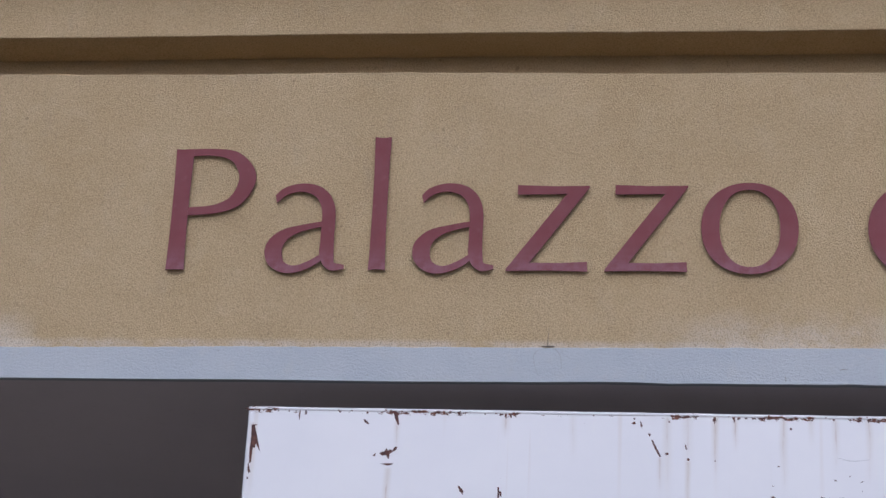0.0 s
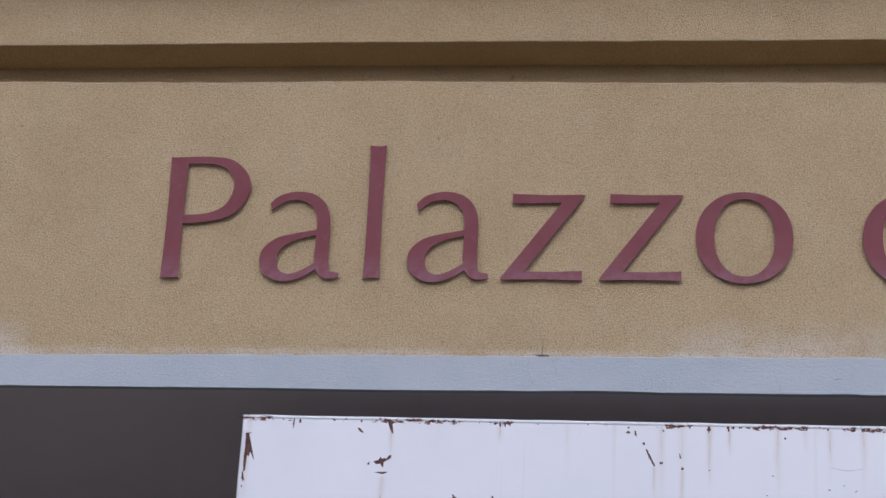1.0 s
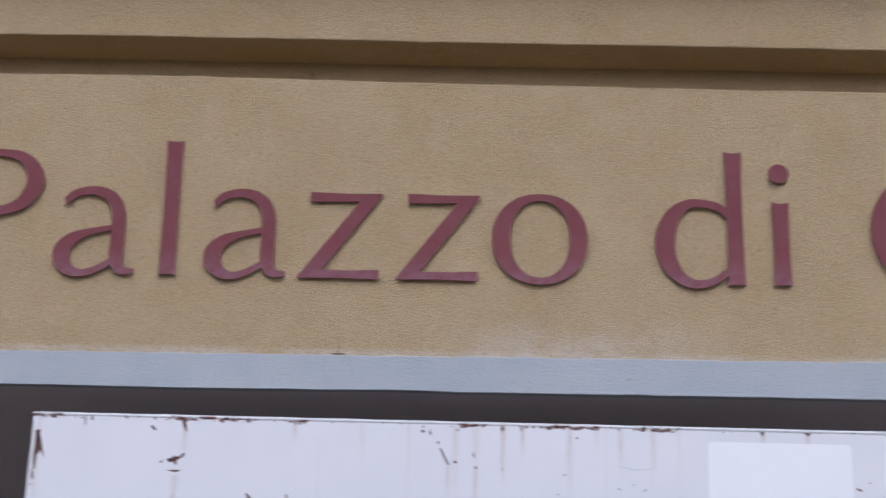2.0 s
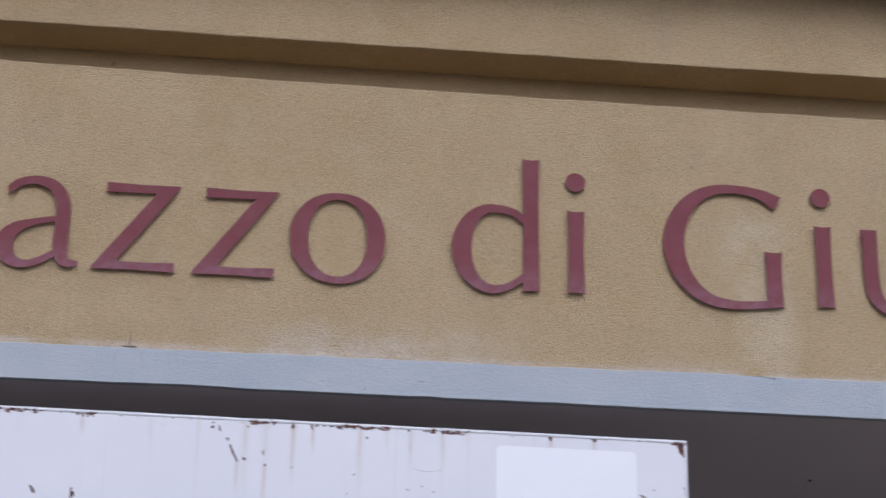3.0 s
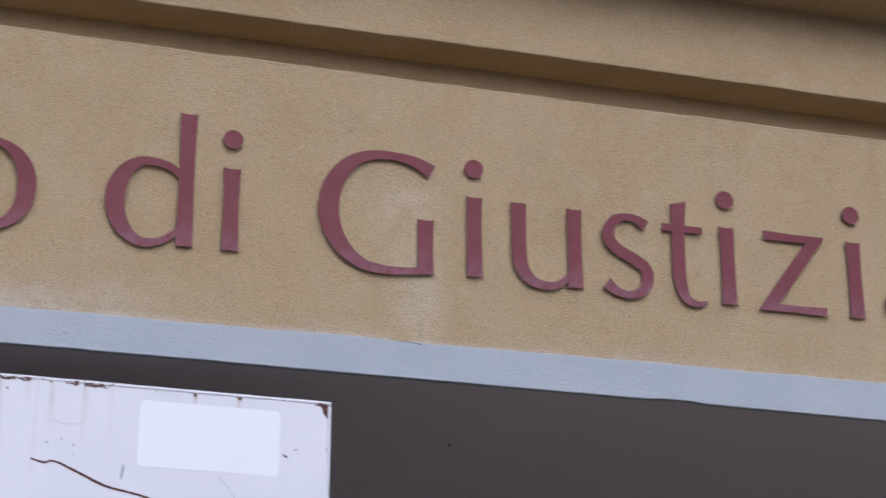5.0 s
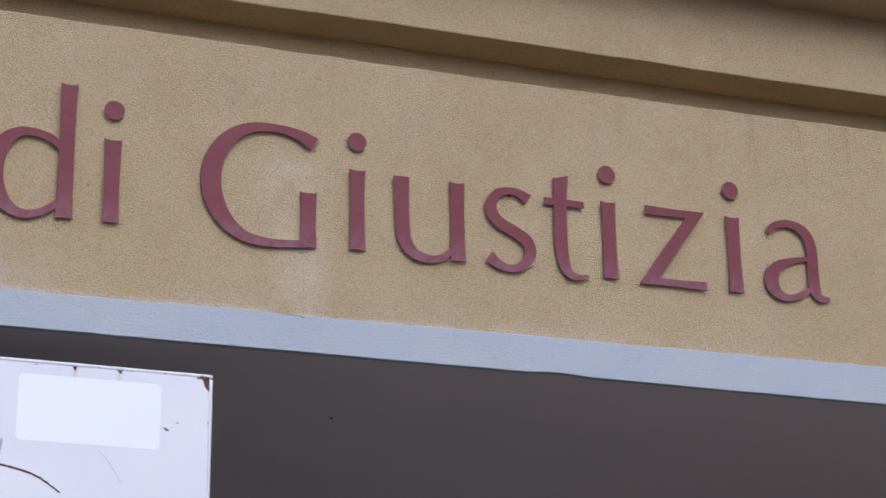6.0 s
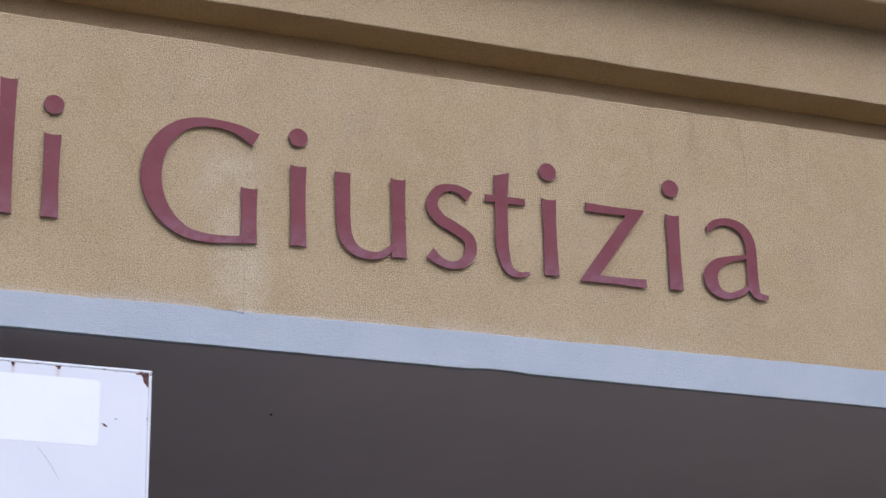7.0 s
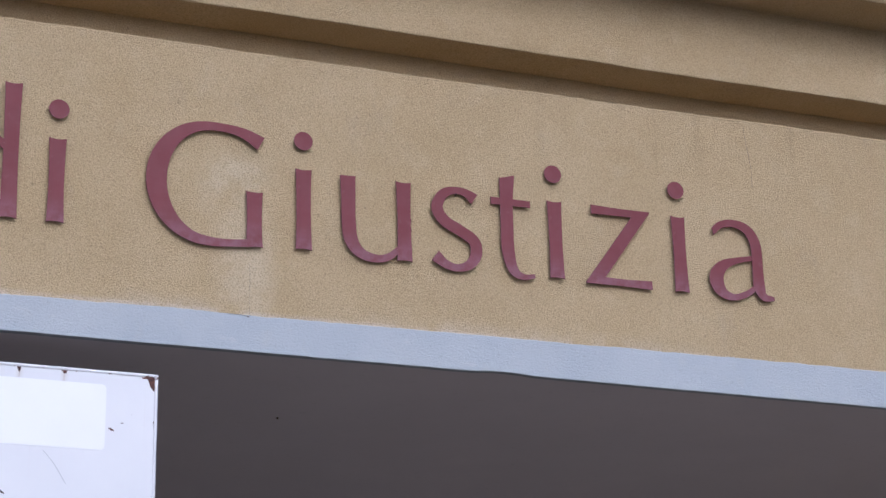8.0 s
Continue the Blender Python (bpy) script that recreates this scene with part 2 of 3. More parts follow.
def box_into(bm, x0, x1, y0, y1, z0, z1):
    v = [bm.verts.new((x, y, z)) for x in (x0, x1) for y in (y0, y1) for z in (z0, z1)]
    for q in ((0, 1, 3, 2), (4, 6, 7, 5), (0, 4, 5, 1), (2, 3, 7, 6), (0, 2, 6, 4), (1, 5, 7, 3)):
        bm.faces.new([v[i] for i in q])


def box(*bounds):
    bm = bmesh.new()
    box_into(bm, *bounds)
    return bm


def rough_slab(x0, x1, y0, y1, low, high, step=0.02, round_low=0.0, round_high=0.0):
    """A long slab along x whose lower and upper edges wander: low(x) and high(x) give their heights; the front arrises are eased."""
    bm = bmesh.new()
    n = int((x1 - x0) / step)
    rings = []
    for i in range(n + 1):
        x = x0 + (x1 - x0) * i / n
        a, b = low(x), high(x)
        section = [(y1, a), (y0 + round_low, a), (y0, a + round_low), (y0, b - round_high), (y0 + round_high, b), (y1, b)]
        rings.append([bm.verts.new((x, y, z)) for y, z in section])
    for r, s in zip(rings, rings[1:]):
        for k in range(6):
            bm.faces.new((r[k], r[(k + 1) % 6], s[(k + 1) % 6], s[k]))
    bm.faces.new(rings[0])
    bm.faces.new(rings[-1])
    return bm


def wander(x, seed, size, scale):
    return size * (noise.noise((x * scale, seed, 0.3)) + 0.5 * noise.noise((x * scale * 4.1, seed, 7.1)))


# ---------------------------------------------------------------- the facade
WALL, LETTER = 6.020, 6.003            # distances of the stucco face and of the letters' faces
# X0 cuts the building short, out of view, so side light reaches the ceiling
X0, X1 = -4.0, 10.0
BAND_LOW, BAND_HIGH = EYE + 1.924, EYE + 2.044
FASCIA_TOP, GROOVE_TOP = EYE + 3.031, EYE + 3.183
SOFFIT = EYE + 3.510
OPEN_R, DEPTH = 6.4, 9.6


def structure(ob, label, category):
    return tagged(ob, label, category, kind="structure")


def chip(x, at, wide, deep):
    return deep * max(0.0, 1 - ((x - at) / wide) ** 2)


def band_low(x):
    return BAND_LOW + wander(x, 1.0, 0.0015, 2.2) + chip(x, 2.69, 0.11, 0.006) + chip(x, 0.62, 0.05, 0.0015) + chip(x, -0.15, 0.2, 0.003) - 0.0035 * max(0.0, x - 2.6)


def band_high(x):
    return BAND_HIGH + 0.0046 * x + wander(x, 5.0, 0.004, 3.0) + wander(x, 9.0, 0.002, 21.0)


structure(mesh_object("wall_fascia", rough_slab(X0, X1, WALL, WALL + 0.30, lambda x: BAND_LOW + 0.03, lambda x: FASCIA_TOP - chip(x, 1.8, 2.3, 0.011) + 0.004 * max(0.0, -x) + wander(x, 3.0, 0.004, 1.6) + wander(x, 4.0, 0.0015, 17), 0.02, 0.0, 0.006), mat_stucco),
          "ochre grained stucco fascia above the porch opening", "wall")
structure(mesh_object("trim_band", rough_slab(X0, X1, WALL - 0.004, WALL + 0.02, band_low, band_high, 0.008, 0.002, 0.002), mat_band),
          "pale blue-grey painted strip along the lintel's edge", "trim")
part("lip", rough_slab(0.40, 1.98, WALL - 0.0068, WALL - 0.0042, lambda x: band_low(x) + 0.0004, lambda x: band_low(x) + 0.009 + wander(x, 21.0, 0.0015, 9.0), 0.008, 0.001, 0.001), mat_band, bpy.data.objects["trim_band"], "thicker ridge of paint along the lower edge")
part("lip", rough_slab(X0 + 0.1, 0.396, WALL - 0.0056, WALL - 0.0042, lambda x: band_low(x) + 0.0004, lambda x: band_low(x) + 0.004 + wander(x, 23.0, 0.001, 9.0), 0.01, 0.0005, 0.0005), mat_band, bpy.data.objects["trim_band"])
structure(mesh_object("wall_groove", box(X0, X1, WALL + 0.185, WALL + 0.30, FASCIA_TOP - 0.05, GROOVE_TOP + 0.08), mat_stucco_upper),
          "recessed ochre stucco back of the shadow groove", "wall")
structure(mesh_object("wall_upper", rough_slab(X0, X1, WALL, WALL + 0.18, lambda x: GROOVE_TOP + wander(x, 6.0, 0.004, 1.3) + wander(x, 8.0, 0.0015, 15), lambda x: SOFFIT + 0.05, 0.02, 0.003, 0.0), mat_stucco_upper),
          "ochre stucco fascia course above the shadow groove", "wall")
structure(mesh_object("cornice", rough_slab(X0, X1, WALL - 0.23, WALL + 0.30, lambda x: SOFFIT + wander(x, 11.0, 0.003, 1.1), lambda x: SOFFIT + 0.09, 0.05, 0.008, 0.0), mat_stucco_upper),
          "ochre stucco projecting cornice course", "cornice")
structure(mesh_object("cornice_edge", rough_slab(X0, X1, WALL - 0.26, WALL + 0.30, lambda x: SOFFIT + 0.094, lambda x: SOFFIT + 0.34, 0.2, 0.01, 0.01), mat_white),
          "pale painted edge of the cornice", "cornice")
structure(mesh_object("wall_parapet", box(X0, X1, WALL + 0.02, WALL + 0.30, SOFFIT + 0.344, SOFFIT + 1.6), mat_stucco_upper),
          "ochre stucco wall above the cornice", "wall")
structure(mesh_object("roof", box(X0, X1, WALL + 0.304, DEPTH + 0.3, SOFFIT + 0.9, SOFFIT + 1.1), mat_paving), "flat grey roof slab", "roof")
structure(mesh_object("ceiling", box(X0, X1, WALL + 0.022, DEPTH + 0.3, BAND_LOW + 0.006, BAND_LOW + 0.25), mat_ceiling),
          "smooth dark grey-brown porch ceiling", "ceiling")
# Out of view; kept dark so little light bounces back onto the ceiling.
structure(mesh_object("wall_back", box(X0, X1, DEPTH, DEPTH + 0.3, 0.0, BAND_LOW + 0.002), mat_dark), "unseen back wall of the porch, dark grey to cut fill light", "wall")
# Unseen pier; the porch end behind it is left open to admit side light.
structure(mesh_object("wall_west", box(X0, X0 + 0.6, WALL, WALL + 0.6, 0.0, BAND_LOW - 0.012), mat_stucco_upper), "unseen ochre stucco pier at the porch's opened west end", "wall")
structure(mesh_object("wall_east", box(OPEN_R, X1, WALL, DEPTH - 0.004, 0.0, BAND_LOW - 0.012), mat_stucco_upper), "ochre stucco pier beside the porch", "wall")
structure(mesh_object("ground", box(-600, 600, -600, 600, -0.3, 0.0), mat_paving), "grey paved forecourt", "ground")


# ---------------------------------------------------------------- the sign's letters
def curve(points, steps=10):
    """Catmull-Rom through rows of x, z, width."""
    p = [Vector(q) for q in points]
    p = [p[0] * 2 - p[1], *p, p[-1] * 2 - p[-2]]
    out = []
    for a, b, c, d in zip(p, p[1:], p[2:], p[3:]):
        for i in range(steps):
            t = i / steps
            out.append(0.5 * ((2 * b) + (c - a) * t + (2 * a - 5 * b + 4 * c - d) * t * t + (3 * b - a - 3 * c + d) * t ** 3))
    out.append(p[-2])
    return out


def solid_strip(bm, left, right, front, back):
    """A plate between two edge lines of x, z, from the depth front to back."""
    rows = [[bm.verts.new((q[0], y, q[1])) for q, y in ((l, front), (r, front), (r, back), (l, back))] for l, r in zip(left, right)]
    for a, b in zip(rows, rows[1:]):
        for k in range(4):
            bm.faces.new((a[k], a[(k + 1) % 4], b[(k + 1) % 4], b[k]))
    bm.faces.new(rows[0])
    bm.faces.new(rows[-1])


THICK = 0.005


def stroke(bm, points, proud=0.0, slant=0.0, steps=10):
    """A pen stroke of changing width; slant tips its first end."""
    line = curve(points, steps)
    left, right = [], []
    for i, q in enumerate(line):
        a, b = line[max(i - 1, 0)], line[min(i + 1, len(line) - 1)]
        along = Vector((b.x - a.x, b.y - a.y)).normalized()
        side = Vector((-along.y, along.x)) * q.z / 2
        tip = along * slant if i == 0 else Vector((0, 0))
        left.append(Vector((q.x, q.y)) + side - tip)
        right.append(Vector((q.x, q.y)) - side + tip)
    solid_strip(bm, left, right, -proud, THICK)


def stem(bm, x0, x1, z0, z1, waist=0.0035, hollow=0.004, proud=0.0, cut=True):
    """An upright with slightly waisted sides and hollowed ends."""
    n, half, mid = 12, (x1 - x0) / 2, (x0 + x1) / 2
    left, right = [], []
    for i in range(n + 1):
        u = i / n
        w = half - waist * math.sin(math.pi * u) ** 0.8
        left.append((mid - w, z0 + (z1 - z0) * u))
        right.append((mid + w, z0 + (z1 - z0) * u))
    # hollow ends: the middle column of each end sits lower or higher than its corners
    rows = []
    cols = (-1.0, -0.5, 0.0, 0.5, 1.0)
    for (lx, z), (rx, _), u in zip(left, right, [i / n for i in range(n + 1)]):
        ends = hollow * (max(0, 1 - u * 8) - max(0, 1 - (1 - u) * 8)) if cut else 0
        rows.append([((lx + rx) / 2 + (rx - lx) / 2 * c, z + ends * (1 - c * c)) for c in cols])
    front = [[bm.verts.new((x, -proud, z)) for x, z in r] for r in rows]
    rear = [[bm.verts.new((x, THICK, z)) for x, z in r] for r in rows]
    last = len(cols) - 1
    for k in range(n):
        for j in range(last):
            bm.faces.new((front[k][j], front[k][j + 1], front[k + 1][j + 1], front[k + 1][j]))
            bm.faces.new((rear[k][j], rear[k + 1][j], rear[k + 1][j + 1], rear[k][j + 1]))
        bm.faces.new((front[k][0], front[k + 1][0], rear[k + 1][0], rear[k][0]))
        bm.faces.new((front[k][last], rear[k][last], rear[k + 1][last], front[k + 1][last]))
    for k in (0, n):
        for j in range(last):
            bm.faces.new((front[k][j], front[k][j + 1], rear[k][j + 1], rear[k][j]))


def disc(bm, cx, cz, r):
    n = 32
    edge = [(cx + r * math.cos(2 * math.pi * i / n), cz + r * math.sin(2 * math.pi * i / n)) for i in range(n)]
    front = [bm.verts.new((x, 0, z)) for x, z in edge]
    rear = [bm.verts.new((x, THICK, z)) for x, z in edge]
    bm.faces.new(front)
    bm.faces.new(rear)
    for i in range(n):
        bm.faces.new((front[i], front[(i + 1) % n], rear[(i + 1) % n], rear[i]))


def ring(bm, cx, cz, rx, rz, ix, iz, power=2.15):
    n = 64
    rows = []
    for i in range(n):
        a = 2 * math.pi * i / n
        ca, sa_ = math.cos(a), math.sin(a)
        ca, sa_ = math.copysign(abs(ca) ** (2 / power), ca), math.copysign(abs(sa_) ** (2 / power), sa_)
        rows.append([bm.verts.new((cx + r * ca, y, cz + s * sa_)) for r, s, y in ((rx, rz, 0), (ix, iz, 0), (ix, iz, THICK), (rx, rz, THICK))])
    for a, b in zip(rows, rows[1:] + rows[:1]):
        for k in range(4):
            bm.faces.new((a[k], a[(k + 1) % 4], b[(k + 1) % 4], b[k]))


def plate(bm, outline):
    front = [bm.verts.new((x, 0, z)) for x, z in outline]
    rear = [bm.verts.new((x, THICK, z)) for x, z in outline]
    bm.faces.new(front)
    bm.faces.new(rear)
    n = len(outline)
    for i in range(n):
        bm.faces.new((front[i], front[(i + 1) % n], rear[(i + 1) % n], rear[i]))


def oval(cx, cz, rx, rz, start, end, thin, thick, n=9):
    """Points of a pen going round an oval, thick at its sides and thin at top and bottom."""
    out = []
    for i in range(n):
        a = radians(start + (end - start) * i / (n - 1))
        out.append((cx + rx * math.cos(a), cz + rz * math.sin(a), thin + (thick - thin) * abs(math.cos(a)) ** 1.6))
    return out


def glyph_P(bm):
    stem(bm, 0.0, 0.062, 0.0, 0.4385, hollow=0.0012, proud=0.0004)
    stroke(bm, [(0.03, 0.4255, 0.026), (0.14, 0.4265, 0.026), (0.212, 0.405, 0.040), (0.253, 0.335, 0.058), (0.222, 0.255, 0.047), (0.15, 0.219, 0.031), (0.04, 0.209, 0.029)])


def glyph_a(bm):
    stroke(bm, [(0.030, 0.256, 0.024), (0.062, 0.284, 0.027), (0.118, 0.296, 0.030), (0.176, 0.276, 0.040), (0.207, 0.220, 0.045), (0.209, 0.120, 0.045),
                (0.210, 0.055, 0.047), (0.226, 0.016, 0.032), (0.270, 0.011, 0.014)], proud=0.0004, slant=-0.010)
    stroke(bm, [(0.198, 0.166, 0.018), (0.120, 0.149, 0.023), (0.064, 0.125, 0.040), (0.033, 0.086, 0.056), (0.034, 0.044, 0.056), (0.060, 0.012, 0.038), (0.102, 0.003, 0.025), (0.150, 0.019, 0.023), (0.198, 0.050, 0.020)])


def glyph_l(bm):
    stem(bm, 0.0, 0.056, 0.0, 0.482)


def glyph_z(bm):
    plate(bm, [(0.034, 0.304), (0.150, 0.300), (0.273, 0.301), (0.271, 0.294), (0.078, 0.028), (0.170, 0.027), (0.266, 0.031), (0.267, -0.002), (0.130, 0.001),
               (0.0, -0.001), (0.001, 0.006), (0.197, 0.272), (0.120, 0.271), (0.034, 0.270)])


def glyph_o(bm):
    ring(bm, 0.157, 0.151, 0.157, 0.160, 0.098, 0.136)


def glyph_d(bm):
    stem(bm, 0.237, 0.294, 0.0, 0.478, proud=0.0004)
    stroke(bm, [(0.250, 0.246, 0.026), (0.205, 0.280, 0.027)] + oval(0.140, 0.147, 0.107, 0.144, 92, 270, 0.029, 0.064)
           + [(0.192, 0.016, 0.024), (0.250, 0.057, 0.022)], steps=6)


def glyph_G(bm):
    stem(bm, 0.350, 0.409, -0.010, 0.190, hollow=0.003, proud=0.0004)
    stroke(bm, [(0.402, 0.369, 0.054), (0.350, 0.396, 0.040), (0.285, 0.411, 0.030)] + oval(0.226, 0.203, 0.187, 0.209, 98, 272, 0.031, 0.071)
           + [(0.300, -0.004, 0.026), (0.385, 0.005, 0.028)], steps=6)


def glyph_u(bm):
    stroke(bm, [(0.028, 0.292, 0.057), (0.029, 0.210, 0.052), (0.029, 0.130, 0.052), (0.037, 0.059, 0.050), (0.068, 0.014, 0.040), (0.119, -0.003, 0.030), (0.172, 0.006, 0.025), (0.228, 0.053, 0.020)])
    stem(bm, 0.206, 0.262, -0.003, 0.293, proud=0.0004)


def glyph_s(bm):
    stroke(bm, [(0.167, 0.261, 0.046), (0.138, 0.280, 0.032), (0.098, 0.288, 0.026), (0.050, 0.271, 0.035), (0.023, 0.217, 0.044), (0.050, 0.168, 0.044), (0.110, 0.136, 0.043), (0.160, 0.102, 0.044),
                (0.167, 0.055, 0.044), (0.143, 0.014, 0.035), (0.098, -0.004, 0.027), (0.052, 0.005, 0.032), (0.012, 0.034, 0.046)])


def glyph_t(bm):
    stroke(bm, [(0.066, 0.366, 0.058), (0.062, 0.280, 0.050), (0.060, 0.170, 0.049), (0.061, 0.085, 0.049), (0.078, 0.014, 0.038), (0.115, -0.010, 0.023), (0.162, -0.003, 0.013)], proud=0.0004, slant=0.010)
    plate(bm, [(0.0, 0.282), (0.154, 0.281), (0.154, 0.256), (0.0, 0.255)])


def glyph_i(bm):
    stem(bm, 0.0, 0.058, 0.0, 0.296)


# Where the fixing pins sit in each letter (x, z), and what draws its face.
GLYPHS = {
    "P": (glyph_P, [(0.031, 0.40), (0.031, 0.06), (0.13, 0.214)], "capital"),
    "a": (glyph_a, [(0.118, 0.286), (0.10, 0.010), (0.209, 0.10)], "small"),
    "l": (glyph_l, [(0.028, 0.43), (0.028, 0.05)], "small"),
    "z": (glyph_z, [(0.065, 0.275), (0.215, 0.275), (0.07, 0.008), (0.235, 0.006)], "small"),
    "o": (glyph_o, [(0.157, 0.293), (0.157, 0.006)], "small"),
    "d": (glyph_d, [(0.266, 0.43), (0.266, 0.03), (0.04, 0.15)], "small"),
    "i": (glyph_i, [(0.029, 0.25), (0.029, 0.04)], "small"),
    "G": (glyph_G, [(0.26, 0.405), (0.04, 0.21), (0.26, 0.0), (0.38, 0.14)], "capital"),
    "u": (glyph_u, [(0.028, 0.25), (0.234, 0.25), (0.12, 0.0)], "small"),
    "s": (glyph_s, [(0.10, 0.275), (0.09, 0.0)], "small"),
    "t": (glyph_t, [(0.062, 0.32), (0.125, 0.262), (0.062, 0.08)], "small"),
}


def pin_mesh():
    bm = bmesh.new()
    bmesh.ops.create_cone(bm, cap_ends=True, segments=10, radius1=0.0035, radius2=0.0035, depth=WALL - LETTER - THICK + 0.008)
    bmesh.ops.rotate(bm, verts=bm.verts, matrix=Matrix.Rotation(radians(90), 3, "X"))
    return bm


def faded_lit_edges(ob):
    """Cut edges: thinner, chalked paint with bounced ground light put into its colour."""
    ob.data.materials.append(mat_letter_edge)
    for p in ob.data.polygons:
        p.material_index = 1 if abs(p.normal.y) < 0.5 else 0


def make_letter(char):
    draw, pins, case = GLYPHS[char]
    holder = new("letter")
    bm = bmesh.new()
    draw(bm)
    faded_lit_edges(part("stem" if char == "i" else "face", bm, mat_letter, holder))
    if char == "i":
        bm = bmesh.new()
        disc(bm, 0.029, 0.401, 0.034)
        faded_lit_edges(part("dot", bm, mat_letter, holder, "round dark red dot"))
        pins = pins + [(0.029, 0.394)]
    for x, z_ in pins:
        pin = part("pin", pin_mesh(), mat_pin, holder, "short dark steel fixing pin")
        pin.location = (x, (THICK + WALL - LETTER) / 2 + 0.002, z_)
    tagged(holder, f"dark red painted metal {case} letter {char} pinned to the stucco", "letter", "letters of the sign")
    return holder


# letter, its left edge, and how far its foot sits off the common line
SIGN = [("P", -1.614, 0.0), ("a", -1.285, 0.0), ("l", -0.934, 0.0), ("a", -0.791, 0.0), ("z", -0.481, 0.0), ("z", -0.159, 0.0), ("o", 0.154, 0.0),
        ("d", 0.688, -0.002), ("i", 1.076, 0.0), ("G", 1.398, -0.003), ("i", 1.923, -0.004), ("u", 2.085, -0.004), ("s", 2.421, -0.006), ("t", 2.651, -0.008),
        ("i", 2.872, -0.010), ("z", 3.014, -0.014), ("i", 3.375, -0.012), ("a", 3.521, -0.013)]
BASELINE = EYE + 2.301
first = {}
for char, x, dz in SIGN:
    k = LETTER / 6.0
    place = pose(x * k, LETTER, EYE + (BASELINE - EYE + dz) * k)
    if char in first:
        copy_thing(first[char], place)
    else:
        first[char] = make_letter(char)
        first[char].matrix_basis = place


# ---------------------------------------------------------------- the white metal board in front of the porch
BOARD_Y = 5.95
BOARD_L, BOARD_R = -1.282, 1.446
BOARD_TOP = EYE + 1.807
board = new("metal_board")
board.matrix_basis = pose((BOARD_L + BOARD_R) / 2, BOARD_Y, BOARD_TOP, 0, 0.33, 0)
HALF = (BOARD_R - BOARD_L) / 2
tagged(board, "white enamelled sheet metal board with rusty chipped edges", "board")


def sheet():
    """A folded sheet: flat face, rounded returns at the top and both sides."""
    bm = bmesh.new()
    low, fold = -BOARD_TOP + 0.02, 0.006
    box_into(bm, -HALF + fold, HALF - fold, 0.0, 0.03, low, -fold)
    return bm


part("sheet", sheet(), mat_panel, board)


def rolled_edge(a, b, r=0.007):
    bm = bmesh.new()
    a, b = Vector(a), Vector(b)
    way = (b - a).normalized()
    u = Vector((0, 1, 0))
    v = way.cross(u)
    n, m_ = 10, int((b - a).length / 0.03)
    rows = []
    for i in range(m_ + 1):
        q = a.lerp(b, i / m_)
        dent = 0.0012 * noise.noise(q * 9)
        rows.append([bm.verts.new(q + (u * math.cos(2 * math.pi * k / n) + v * math.sin(2 * math.pi * k / n)) * (r + dent)) for k in range(n)])
    for s, t in zip(rows, rows[1:]):
        for k in range(n):
            bm.faces.new((s[k], s[(k + 1) % n], t[(k + 1) % n], t[k])).smooth = True
    bm.faces.new(rows[0])
    bm.faces.new(rows[-1])
    return bm


part("top_rim", rolled_edge((-HALF, 0.004, -0.006), (HALF, 0.004, -0.006)), mat_panel, board)
part("side_rim", rolled_edge((-HALF + 0.006, 0.004, -0.012), (-HALF + 0.006, 0.004, -BOARD_TOP + 0.02)), mat_panel, board)
part("side_rim", rolled_edge((HALF - 0.006, 0.004, -0.012), (HALF - 0.006, 0.004, -BOARD_TOP + 0.02)), mat_panel, board)
for x in (-HALF + 0.25, HALF - 0.25):
    bm = bmesh.new()
    box_into(bm, x - 0.03, x + 0.03, 0.032, 0.062, -BOARD_TOP + 0.002, -0.3)
    box_into(bm, x - 0.12, x + 0.12, 0.064, 0.16, -BOARD_TOP + 0.002, -BOARD_TOP + 0.012)
    part("post", bm, mat_pin, board, "dark steel post behind the sheet")


def to_board(x, z_):
    """Face coordinates of the board from sign coordinates (metres along the wall, height over the letters' foot)."""
    k = BOARD_Y / 6.0
    q = board.matrix_basis.inverted() @ Vector((x * k, BOARD_Y, EYE + (z_ + BASELINE - EYE) * k))
    return q.x, q.z


def blotch(x, z_, wide, tall, turn, seed, ragged=0.45, lift=0.0008):
    """A ragged flake of rust on the sheet."""
    bm = bmesh.new()
    cx, cz = to_board(x, z_)
    n, ct, st = 40, math.cos(radians(turn)), math.sin(radians(turn))
    edge = []
    for i in range(n):
        a = 2 * math.pi * i / n
        r = 1 + ragged * noise.noise((math.cos(a) * 1.6, math.sin(a) * 1.6, seed)) * 2 + 0.45 * noise.noise((math.cos(a) * 5, math.sin(a) * 5, seed)) + 0.25 * noise.noise((math.cos(a) * 13, math.sin(a) * 13, seed))
        r = max(r, 0.15)
        px_, pz = wide / 2 * r * math.cos(a), tall / 2 * r * math.sin(a)
        edge.append((cx + px_ * ct - pz * st, cz + px_ * st + pz * ct))
    front = [bm.verts.new((ex, -lift, ez)) for ex, ez in edge]
    rear = [bm.verts.new((ex, 0.001, ez)) for ex, ez in edge]
    mid = bm.verts.new((cx, -lift, cz))
    for i in range(n):
        bm.faces.new((mid, front[i], front[(i + 1) % n]))
        bm.faces.new((front[i], rear[i], rear[(i + 1) % n], front[(i + 1) % n]))
    return bm


